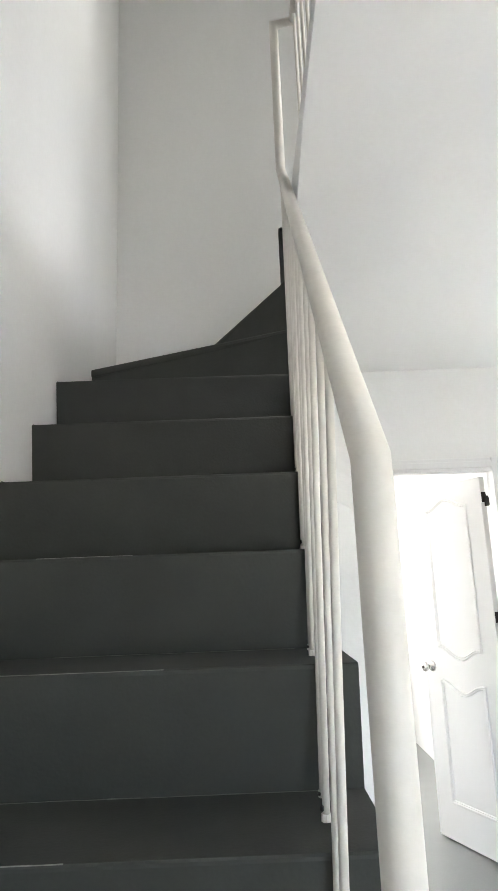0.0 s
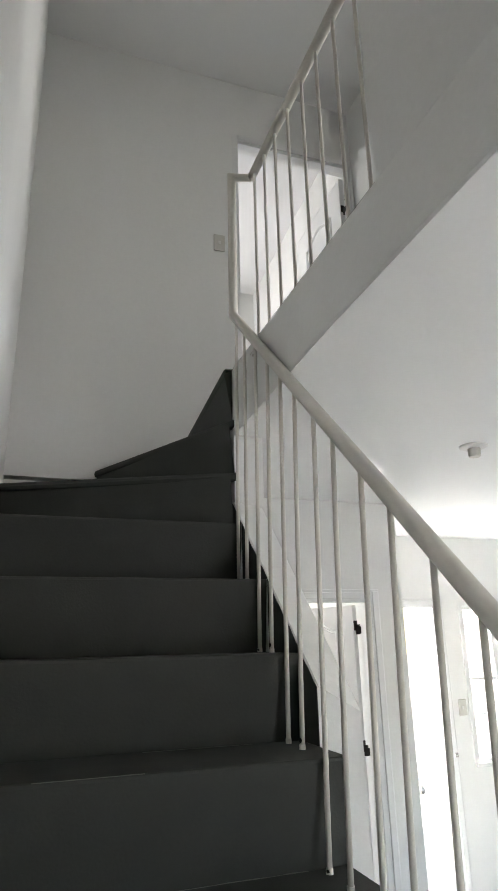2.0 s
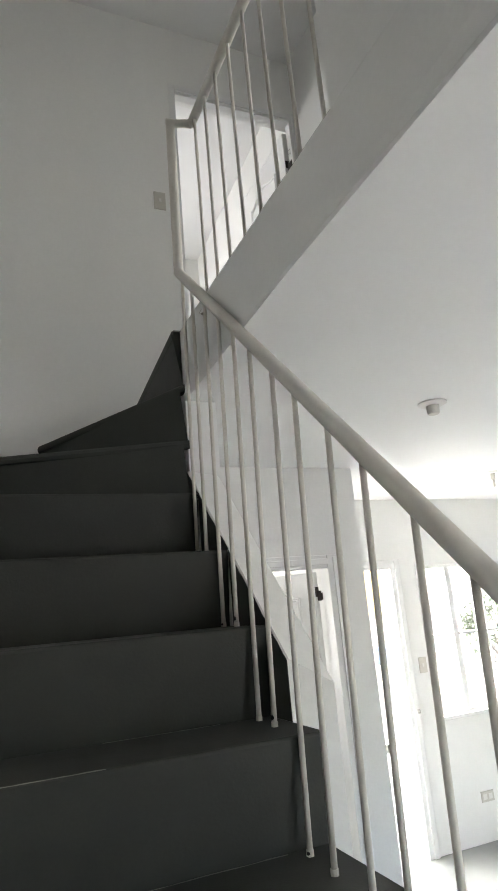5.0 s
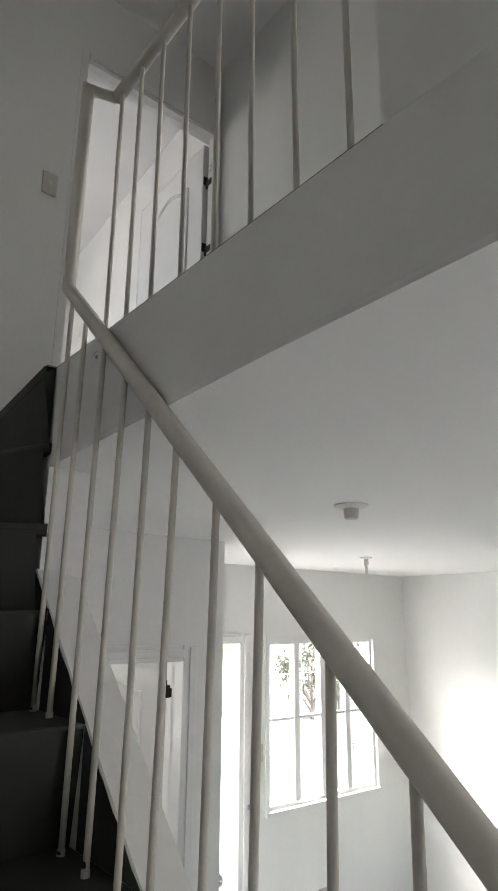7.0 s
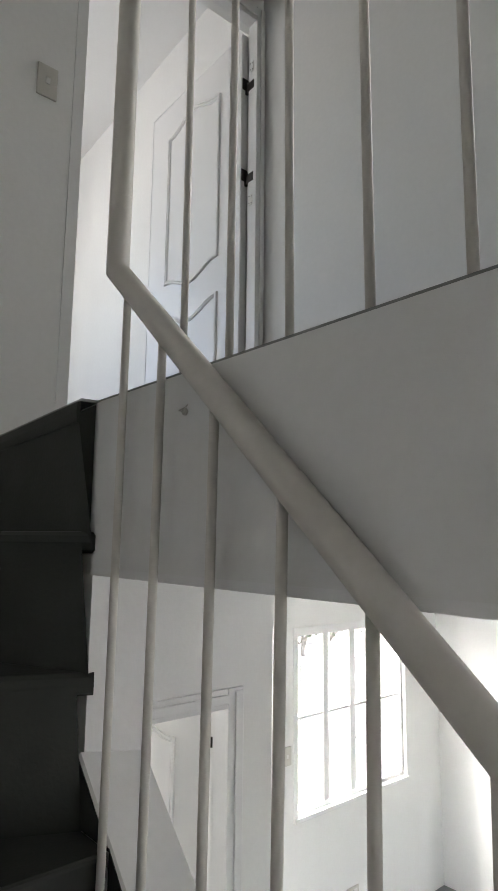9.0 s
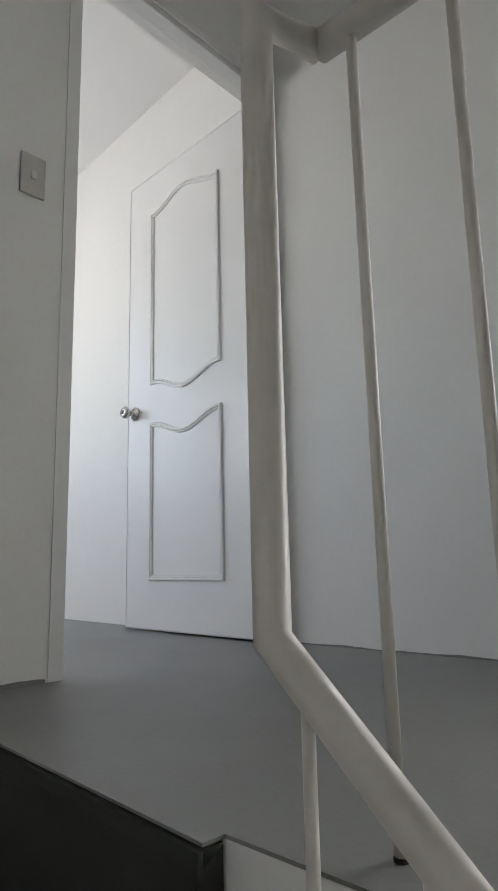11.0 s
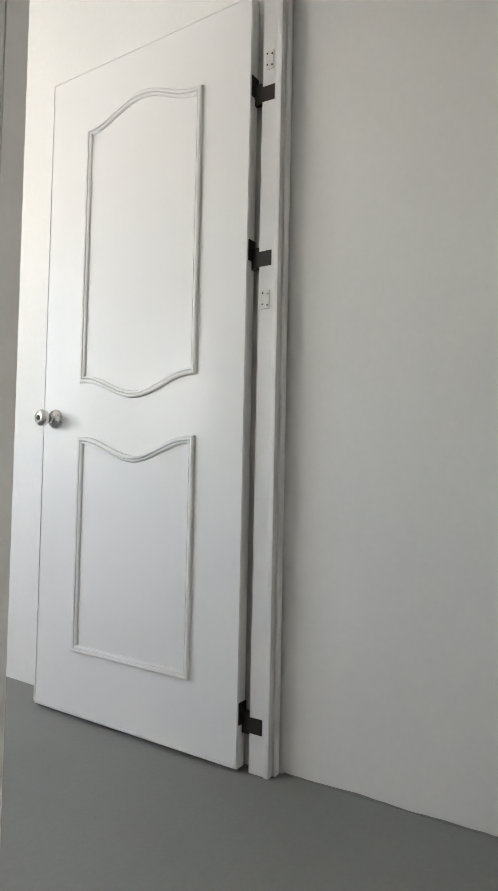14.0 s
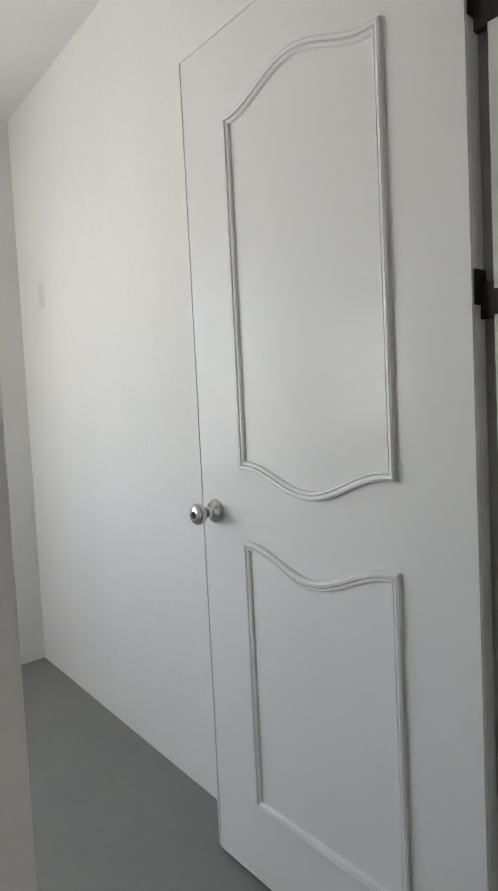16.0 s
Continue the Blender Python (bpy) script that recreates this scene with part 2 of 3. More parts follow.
wall_x("wall_back_room_east", 2.19, 3.75, 1.26, 1.38, 0.0, CEIL_Z, [], "plain white painted wall")
wall_y("wall_back_room_north", XW, 1.38, 3.75, 3.87, 0.0, CEIL_Z, [(-0.62, 0.42, 0.95, 2.05)], "white painted wall with a window")
# upper floor: slab edge, landing, bedroom and east room


def lip_x(y):
    """The slab's lower edge creeps out towards the south."""
    return max(-0.03, 0.030 + 0.036 * (y + 0.03))


slab_bm = bm_prism([(0.028, Y_SOUTH), (X_EAST + 0.12, Y_SOUTH), (X_EAST + 0.12, -0.022)] + [(0.029 - 0.0005 * k / 16, -0.022 - 0.938 * k / 16) for k in range(17)], CEIL_Z + 0.012, L - 0.004)
for v in slab_bm.verts:
    if v.co.z < L - 0.1 and v.co.x < 0.5:
        v.co.x = lip_x(v.co.y)
structure("landing_slab", slab_bm, WALL, "white painted slab edge of the landing")
structure("landing_slab_north", bm_box((0.085, -0.022, CEIL_Z + 0.012), (X_EAST + 0.12, YN, L - 0.004)), WALL, "white painted slab by the upper door")
structure("slab_corner", bm_prism([(0.031, -0.0222), (0.0845, -0.0222), (0.0845, 0.6), (0.031, -0.012)], CEIL_Z, L - 0.004), WALL, "white painted slab corner")
structure("floor_landing", bm_prism([(0.0300, -1.164), (0.129, -1.164), (0.129, Y_SOUTH), (X_EAST + 0.12, Y_SOUTH), (X_EAST + 0.12, YN), (0.068, YN), (0.002, -0.008), (0.0305, -0.010)], L - 0.004, L), FLOOR, "dark grey painted landing floor")
structure("ceiling", bm_prism([(lip_x(Y_SOUTH) + 0.0004, Y_SOUTH), (X_EAST, Y_SOUTH), (X_EAST, YN), (0.148, YN), (0.148, -0.022), (lip_x(-0.022) + 0.0004, -0.022), (lip_x(-0.96) + 0.0004, -0.96)], CEIL_Z, CEIL_Z + 0.012), CEIL, "white painted living room ceiling")
structure("ceiling_hall", bm_prism([(XW, 1.02), (X_EAST + 0.12, 1.02), (X_EAST + 0.12, 2.19), (1.38, 2.19), (1.38, 3.87), (XW, 3.87)], CEIL_Z, CEIL_Z + 0.02), CEIL, "white painted ceiling by the entrance")
structure("threshold_bedroom", bm_box((0.381, YN, L - 0.0135), (1.221, 1.02, L)), FLOOR, "grey painted floor in the doorway")
structure("ceiling_landing_strip", bm_box((0.15, YN, CEIL_Z), (X_EAST, 1.02, CEIL_Z + 0.02)), CEIL, "white painted ceiling strip")
structure("floor_bedroom", bm_box((XW, 1.02, L - 0.2), (1.55, 3.60, L)), FLOOR, "grey painted bedroom floor")
wall_x("wall_landing_east", -1.20, YN, XE, XE + 0.11, L, TOP_Z, [(-1.12, -0.375, L, 4.93)], "white painted landing wall with a doorway")
wall_x("wall_landing_side", Y_SOUTH, -1.165, 0.028, 0.128, L - 0.004, TOP_Z, [], "white painted wall above the slab edge")
wall_y("wall_landing_south", 0.1, X_EAST, -2.32, -2.2, L, TOP_Z, [], "plain white painted wall")
wall_x("wall_landing_rear", -2.2, -1.20, XE, XE + 0.11, L, TOP_Z, [], "plain white painted wall")
# Side opening added here for the second east room fill lamp.
wall_x("wall_east_upper", Y_SOUTH, 1.02, X_EAST, X_EAST + 0.12, CEIL_Z, TOP_Z, [(-2.15, -1.1, 3.75, 4.95)], "plain white painted wall")
# Front opening added here to admit the east room fill lamp.
wall_y("wall_east_room_north", XE + 0.11, X_EAST, YN, 1.02, L, TOP_Z, [(2.2, 3.4, 3.75, 4.95)], "white painted wall with an added front opening")
structure("wall_bedroom_east", bm_prism([(1.258, 1.02), (1.41, 3.441), (1.55, 3.441), (1.39, 1.02)], L, TOP_Z), WALL, "white painted bedroom wall behind the open door")
wall_y("wall_bedroom_north", XW, 1.55, 3.441, 3.56, L, TOP_Z, [(-0.6, 0.5, 3.7, 4.9)], "white painted bedroom end wall with a window")
structure("ceiling_upper", bm_prism([(XW - 0.14, Y_SOUTH - 0.12), (X_EAST + 0.12, Y_SOUTH - 0.12), (X_EAST + 0.12, 1.02), (1.55, 1.02), (1.55, 3.87), (XW - 0.14, 3.87)], TOP_Z, TOP_Z + 0.1), CEIL, "white painted upper ceiling")
# enclosure of the stairs
structure("wall_stair_pier", bm_box((0.030, -0.022, 0.0), (0.148, YN, CEIL_Z)), WALL, "white painted pier below the landing")


def nose_z(y):
    """Height of the line along the step noses."""
    return 2.200 + (y + 0.130) * RISE / RUN


def spandrel():
    """A plastered cheek beside the steps, its top falling a little away from them."""
    bm = bmesh.new()
    rows = []
    for k in range(13):
        y = -0.70 + (0.70 - 0.0225) * k / 12
        west, east = nose_z(y) + 0.004, 2.258 + 0.985 * (y + 0.049)
        rows.append([bm.verts.new(p) for p in ((0.020, y, 0.0), (0.020, y, west - 0.004), (0.024, y, west), (0.136, y, east), (0.140, y, east - 0.004), (0.140, y, 0.0))])
    for a, b in zip(rows, rows[1:]):
        for k in range(6):
            bm.faces.new((a[k], a[(k + 1) % 6], b[(k + 1) % 6], b[k]))
    bm.faces.new(rows[0])
    bm.faces.new(rows[-1][::-1])
    return bm


structure("wall_stair_spandrel", spandrel(), WALL, "white plastered spandrel with a sloping top")
structure("wall_stair_base", bm_side([(-2.3, 0.0), (-0.70, 0.0), (-0.70, 1.30), (-1.12, 0.85)], -0.10, 0.012), WALL,
          "white plastered wall below the lower steps")

# ---- the staircase ----


def staircase():
    st = tagged(thing("staircase", (0, 0, 0)), "dark grey-green painted concrete stairs with winders at the top", "staircase")

    def step(front_l, front_r, foot_r, nose_r, rest, z, lip, label=""):
        # a twisted riser from wall side to rail side, a flat tread and a rounded nosing
        fl, fr, ft, ne = Vector(front_l), Vector(front_r), Vector(foot_r), Vector(nose_r)
        d = (fr - fl).normalized()
        out = Vector((d.y, -d.x))
        bm = bmesh.new()
        z0, cols, rows = max(z - RISE - 0.02, 0.0), 10, 5
        grid = []
        for a in range(rows + 1):
            u = a / rows
            end = ft.lerp(fr, u)
            grid.append([bm.verts.new((*fl.lerp(end, b / cols), z0 + (z - 0.02 - z0) * u)) for b in range(cols + 1)])
        for a in range(rows):
            for b in range(cols):
                bm.faces.new((grid[a][b], grid[a][b + 1], grid[a + 1][b + 1], grid[a + 1][b]))
        back = [bm.verts.new((*rest[0], z0)), bm.verts.new((*rest[0], z - 0.002))]
        side = [grid[a][cols] for a in range(rows + 1)]
        bm.faces.new((*side, back[1], back[0]))
        # nosing profile, swept along the front
        prof = [(-0.006, -0.036), (lip * 0.5, -0.035), (lip * 0.9, -0.030), (lip + 0.001, -0.018), (lip * 0.9, -0.007), (lip * 0.45, -0.001), (-0.004, 0.0)]
        strips = []
        for b in range(cols + 1):
            p = fl.lerp(ne, b / cols)
            strips.append([bm.verts.new((*(p + out * o), z + h)) for o, h in prof])
        for s0, s1 in zip(strips, strips[1:]):
            for k in range(len(prof) - 1):
                bm.faces.new((s0[k], s1[k], s1[k + 1], s0[k + 1]))
        bm.faces.new(strips[-1])
        top = [st_v[-1] for st_v in strips] + [bm.verts.new((*q, z)) for q in rest]
        bm.faces.new(top)
        part("step", bm, STEP, st, label)

    y10 = -0.130
    for n in range(1, 11):
        y, z = y10 - (10 - n) * RUN, n * RISE
        back, foot = y + RUN + 0.05, max(z - RISE - 0.01, 0.0)
        side = [(y + 0.03, foot), (y + 0.001, z - 0.008), (y + 0.0018, z - 0.003), (y + 0.005, z), (back, z), (back, foot)]
        part("step", bm_side(side, XW, XT), STEP, st)
    for n, x0, x1 in ((4, -0.80, -0.10), (5, -0.78, -0.02), (6, -0.62, -0.08), (7, -0.40, -0.12)):
        y, z = y10 - (9 - n) * RUN + 0.029, n * RISE
        bm, rows = bmesh.new(), []
        for k in range(41):
            x = x0 + (x1 - x0) * k / 40
            w = 0.0042 * max(0.1, 0.55 + 1.1 * noise.noise(Vector((k * 0.31, n * 3.7, 0.0))))
            dy = 0.0015 * noise.noise(Vector((k * 0.2, n * 1.3, 2.0)))
            rows.append([bm.verts.new((x, y - 0.007 + dy, z + 0.0006)), bm.verts.new((x, y - 0.007 + dy + w, z + 0.0012)), bm.verts.new((x, y - 0.005 + dy + w, z + 0.0004))])
        for a, b in zip(rows, rows[1:]):
            bm.faces.new((a[0], b[0], b[1], a[1]))
            bm.faces.new((a[1], b[1], b[2], a[2]))
        part("paint_crack", bm, SCUFF, st, "pale crack along the back of a tread")
    for n, x0, x1 in ((5, -0.80, -0.45), (6, -0.82, -0.34), (7, -0.66, -0.44)):
        y, z = y10 - (10 - n) * RUN, n * RISE
        bm, rows = bmesh.new(), []
        for k in range(33):
            x = x0 + (x1 - x0) * k / 32
            w = 0.0035 * max(0.06, 0.45 + 1.2 * noise.noise(Vector((k * 0.43, n * 2.9, 6.0))))
            rows.append([bm.verts.new((x, y + 0.004, z - 0.0006)), bm.verts.new((x, y + 0.0052, z + 0.0005)), bm.verts.new((x, y + 0.0052 + w, z + 0.0005))])
        for a, b in zip(rows, rows[1:]):
            bm.faces.new((a[0], b[0], b[1], a[1]))
            bm.faces.new((a[1], b[1], b[2], a[2]))
        part("worn_nosing", bm, SCUFF, st, "pale worn line along a nosing")
    step((XW, 0.390), (0.012, -0.022), (0.018, -0.050), (0.042, -0.019), [(0.023, 0.25), (-0.30, YN), (XW, YN)], L - 2 * RISE, 0.014, "wedge-shaped winder step")
    step((-0.402, YN), (0.010, -0.018), (0.030, -0.028), (0.041, -0.021), [(0.06, YN)], L - RISE, 0.014, "wedge-shaped winder step")
    step((0.064, YN), (-0.004, -0.010), (0.026, -0.026), (-0.004, -0.010), [(0.028, -0.010), (0.078, YN)], L - 0.006, 0.002, "wedge-shaped top step level with the landing")
    return st


staircase()

# ---- railings ----


def rail_z(y):
    return 3.055 + (y + 0.10) * 0.898


def rail_x(y):
    return 0.009 + 0.045 * (y + 0.10)


def stair_railing():
    st = tagged(thing("stair_railing", (-0.02, -1.742, 0.66)), "cream painted steel pipe stair railing with slim balusters", "railing")
    base = Vector((-0.02, -1.742, 0.66))

    def loc(pts):
        return [Vector(p) - base for p in pts]
    top = (0.011, -0.10, 3.735)
    bend = (0.009, -0.10, rail_z(-0.10))
    low = (rail_x(-1.742), -1.742, rail_z(-1.742))
    part("handrail", bm_tube(loc([(rail_x(-1.742), -1.742, 0.66), low, bend, top, (0.092, -0.128, 3.73)]), 0.0185, 16), RAIL, st, smooth=True)
    posts = ((-0.140, -0.141, 9), (-0.251, -0.252, 9), (-0.379, -0.380, 8), (-0.503, -0.501, 8), (-0.619, -0.620, 7), (-0.730, -0.724, 7),
             (-0.858, -0.859, 6), (-0.966, -0.967, 6), (-1.097, -1.099, 5), (-1.208, -1.210, 5), (-1.337, -1.338, 4), (-1.450, -1.450, 4))
    for k, (y, yf, n) in enumerate(posts):
        z0 = n * RISE
        x = rail_x(y)
        foot = (x - 0.007 + 0.020 * (y + 0.14), yf, z0 + 0.001)
        bal = part("baluster", bm_tube(loc([foot, (x, y, rail_z(y) - 0.012)]), 0.0062, 10), RAIL, st, smooth=True)
        part("foot", bm_tube(loc([foot, (foot[0], foot[1], z0 + 0.012)]), 0.0082, 8), RAIL, bal, "chipped foot")
        if k % 3 != 1:
            bead = bmesh.new()
            bmesh.ops.create_icosphere(bead, subdivisions=1, radius=0.0045)
            for v in bead.verts:
                v.co = Vector((v.co.x * 0.8 + foot[0] - 0.007, v.co.y * 1.3 + foot[1] - 0.006, v.co.z * (0.8 + 0.6 * (k % 2)) + z0 + 0.008 + 0.014 * (k % 2))) - base
            part("weld_bead", bead, HINGE, bal, "dark chipped weld bead")
    return st


def landing_railing():
    base = Vector((0.090, -0.13, L))
    st = tagged(thing("landing_railing", tuple(base)), "cream painted steel railing along the landing edge", "railing")

    def loc(pts):
        return [Vector(p) - base for p in pts]
    part("handrail", bm_tube(loc([(0.092, -0.1285, 3.73), (0.088, -1.1635, 3.72)]), 0.0185, 16), RAIL, st, smooth=True)
    for k, y in enumerate((-0.174, -0.293, -0.410, -0.540, -0.672, -0.792, -0.920, -1.055)):
        bal = part("baluster", bm_tube(loc([(0.090, y + 0.004 * math.sin(k * 1.9), L + 0.001), (0.090, y, 3.72)]), 0.0062, 10), RAIL, st, smooth=True)
        part("foot", bm_tube(loc([(0.090, y + 0.004 * math.sin(k * 1.9), L + 0.0005), (0.090, y + 0.004 * math.sin(k * 1.9), L + 0.005)]), 0.0072, 8), HINGE, bal, "chipped dark foot")
    return st


stair_railing()
landing_railing()

# ---- doors ----


def sweep(path, w, h):
    """A raised moulding strip along a closed outline in y and z, standing off toward -x."""
    bm = bmesh.new()
    n = len(path)
    prof = [(-w / 2, 0.0), (-w / 2 + 0.001, h * 0.75), (-w / 4, h), (0.0, h * 0.9), (w / 12, h * 0.35), (w / 6, h * 0.75), (w / 3, h * 0.7), (w / 2 - 0.001, h * 0.45), (w / 2, 0.0)]
    rings = []
    for i in range(n):
        p, a, b = Vector(path[i]), Vector(path[i - 1]), Vector(path[(i + 1) % n])
        d0, d1 = (p - a).normalized(), (b - p).normalized()
        n0, n1 = Vector((-d0.y, d0.x)), Vector((-d1.y, d1.x))
        m = (n0 + n1).normalized()
        m = m / max(0.5, m.dot(n0))
        rings.append([bm.verts.new((-hh, p.x + m.x * o, p.y + m.y * o)) for o, hh in prof])
    for i in range(n):
        a, b = rings[i], rings[(i + 1) % n]
        for k in range(len(prof) - 1):
            bm.faces.new((a[k], b[k], b[k + 1], a[k + 1]))
    return bm


def wavy(s0, s1, z0, z1, low, high, steps=22):
    """A panel outline whose lower and upper edges swell by low and high at the middle."""
    def bulge(u):
        return 0.5 - 0.5 * math.cos(2 * math.pi * min(1, max(0, (u - 0.02) / 0.96)))
    pts = [(s0 + (s1 - s0) * i / steps, z0 + low * bulge(i / steps)) for i in range(steps + 1)]
    pts += [(s1 - (s1 - s0) * i / steps, z1 + high * bulge(1 - i / steps)) for i in range(steps + 1)]
    return pts


def panel_door(name, hinge, turn, width=0.79, height=2.05, label="", hinges=(0.124, 1.331, 1.774), knob_z=0.925):
    """A leaf hung at its origin, running along +y, its shown face toward -x."""
    d = tagged(thing(name, hinge, turn), label, "door", kind="structure")
    leaf = part("leaf", bm_box((0.0, 0.035, 0.007), (0.036, 0.035 + width, height), 0.005, 3), DOOR, d)
    for nm, lo, hi in (("edge_band", (-0.0022, 0.0362, 0.018), (0.0, 0.043, height - 0.006)), ("edge_band", (-0.0022, 0.027 + width, 0.018), (0.0, 0.0338 + width, height - 0.006)),
                       ("edge_band", (-0.0022, 0.0432, 0.0115), (0.0, 0.0268 + width, 0.018)), ("edge_band", (-0.0022, 0.0432, height - 0.010), (0.0, 0.0268 + width, height - 0.0045))):
        part(nm, bm_box(lo, hi, 0.0004, 1), DOOR, leaf)
    s0, s1 = 0.035 + 0.215 * width, 0.035 + width - 0.234 * width
    for nm, o in (("upper_moulding", wavy(s0, s1, 1.045, 1.835, -0.055, 0.055)), ("lower_moulding", wavy(s0, s1, 0.215, 0.855, 0.0, -0.055))):
        part(nm, sweep(o, 0.022, 0.011), DOOR, leaf)
    ky, kz = 0.035 + width - 0.065, knob_z
    knob = part("knob", bm_lathe([(0.031, -0.001), (0.031, -0.005), (0.026, -0.012), (0.013, -0.016), (0.011, -0.034), (0.019, -0.040), (0.026, -0.050), (0.027, -0.060), (0.021, -0.068), (0.008, -0.070)], "x"), CHROME, leaf, "brushed steel round door knob", smooth=True)
    knob.location = (0, ky, kz)
    part("keyhole", bm_lathe([(0.009, -0.0702), (0.009, -0.0712), (0.004, -0.0714)], "x", 14), HINGE, knob, "dark key slot")
    back = part("knob", bm_lathe([(0.031, 0.037), (0.031, 0.041), (0.026, 0.048), (0.013, 0.052), (0.011, 0.070), (0.019, 0.076), (0.026, 0.086), (0.027, 0.096), (0.021, 0.104), (0.008, 0.106)], "x"), CHROME, leaf, "brushed steel round door knob", smooth=True)
    back.location = (0, ky, kz)
    for hz in hinges:
        hb = bmesh.new()
        add_box(hb, (0.002, 0.0325, hz - 0.004), (0.034, 0.0347, hz + 0.052))
        add_box(hb, (0.0175, -0.026, hz - 0.022), (0.0205, 0.020, hz + 0.018))
        add_box(hb, (0.018, 0.012, hz - 0.026), (0.030, 0.0335, hz + 0.030))
        part("hinge", hb, HINGE, d, "dark bronze butt hinge")
    return d


def door_frame(name, x0, x1, ztop, z0, yf, depth, label, left=0.04, right=0.04, lining=0.04, latch_side=None):
    """Jambs and head lining an opening in a wall along x, with a stepped casing on the near face."""
    f = tagged(thing(name, (x0, yf, z0)), label, "door frame", kind="structure")
    w, h = x1 - x0, ztop - z0

    def piece(nm, lo, hi, bevel=0.004, paint=FRAME):
        return part(nm, bm_box(lo, hi, bevel), paint, f, "darker cream jamb" if paint is JAMB_CREAM else "")
    piece("jamb", (0.001, -0.001, 0.0), (0.012, depth, h - 0.001), paint=latch_side or FRAME)
    piece("jamb", (w - lining, -0.001, 0.0), (w - 0.001, depth, h - 0.001))
    piece("head", (0.0125, -0.001, h - 0.03), (w - lining - 0.0005, depth, h - 0.001))
    for a, b in ((-left, 0.010), (w - lining - 0.004, w + right)):
        piece("casing", (a, -0.013 if a > 0 else -0.0035, 0), (b, 0.002, h + 0.04), 0.003 if a > 0 else 0.0008)
        if a > 0:
            piece("casing_bead", (a + (b - a) * 0.40, -0.023, 0), (b - (b - a) * 0.12, -0.0132, h + 0.03), 0.004)
    piece("casing", (0.0105, -0.010, h - 0.034), (w - lining - 0.0045, 0.002, h + 0.04), 0.003)
    piece("casing_bead", (0.0105, -0.020, h - 0.015), (w - lining - 0.0045, -0.0122, h + 0.02), 0.003)
    return f


upper_frame = door_frame("door_frame_upper", 0.380, 1.222, 4.96, L, YN, 0.048, "white enamelled door frame with stepped casing on the landing", 0.03, 0.004, latch_side=JAMB_CREAM)
for pz in (1.22, 1.86):
    plate = part("strike_plate", bm_box((0.7985, 0.012, pz - 0.025), (0.8015, 0.036, pz + 0.025), 0.001), PLATEW, upper_frame, "small painted steel plate with screw holes")
    for sy, sz in ((0.017, -0.016), (0.031, -0.013), (0.017, 0.014), (0.031, 0.017)):
        part("screw", bm_box((0.7975, sy - 0.002, pz + sz - 0.002), (0.7986, sy + 0.002, pz + sz + 0.002)), HINGE, plate)
panel_door("door_upper", (1.163, 0.948, L), -1.9, label="white panelled door standing wide open into the bedroom")
door_frame("door_frame_lower", 0.50, 1.175, 2.025, 0.0, YG, 0.09, "white enamelled door frame on the ground floor", 0.04, 0.045, 0.03)
panel_door("door_lower", (1.132, 1.094, 0.0), 24.0, width=0.60, height=1.985, hinges=(0.25, 1.205, 1.845), knob_z=0.93, label="white panelled door half open into the back room")
entrance_frame = door_frame("door_frame_entrance", 1.40, 2.33, 2.05, 0.0, Y_FRONT, 0.13, "white enamelled entrance door frame", 0.018, 0.07, 0.02)
entrance_latch = part("latch", bm_box((0.968, -0.030, 0.955), (0.992, -0.0165, 0.985), 0.004), CHROME, entrance_frame, "small steel latch keeper")
part("latch_pin", bm_tube([(0.975, -0.0305, 0.97), (0.975, -0.048, 0.97)], 0.005, 10), CHROME, entrance_latch)
panel_door("door_entrance", (1.425, 2.02, 0.0), 180.0, width=0.91, height=2.035, knob_z=0.98, label="white panelled entrance door folded back against the wall")
door_frame("door_frame_east", 0.0, 0.745, 4.93, L, 0.0, 0.11, "white enamelled door frame of the east room", 0.05, 0.05, 0.02).matrix_world = pose(XE, -0.375, L, 0, 0, -90)

# ---- front window ----


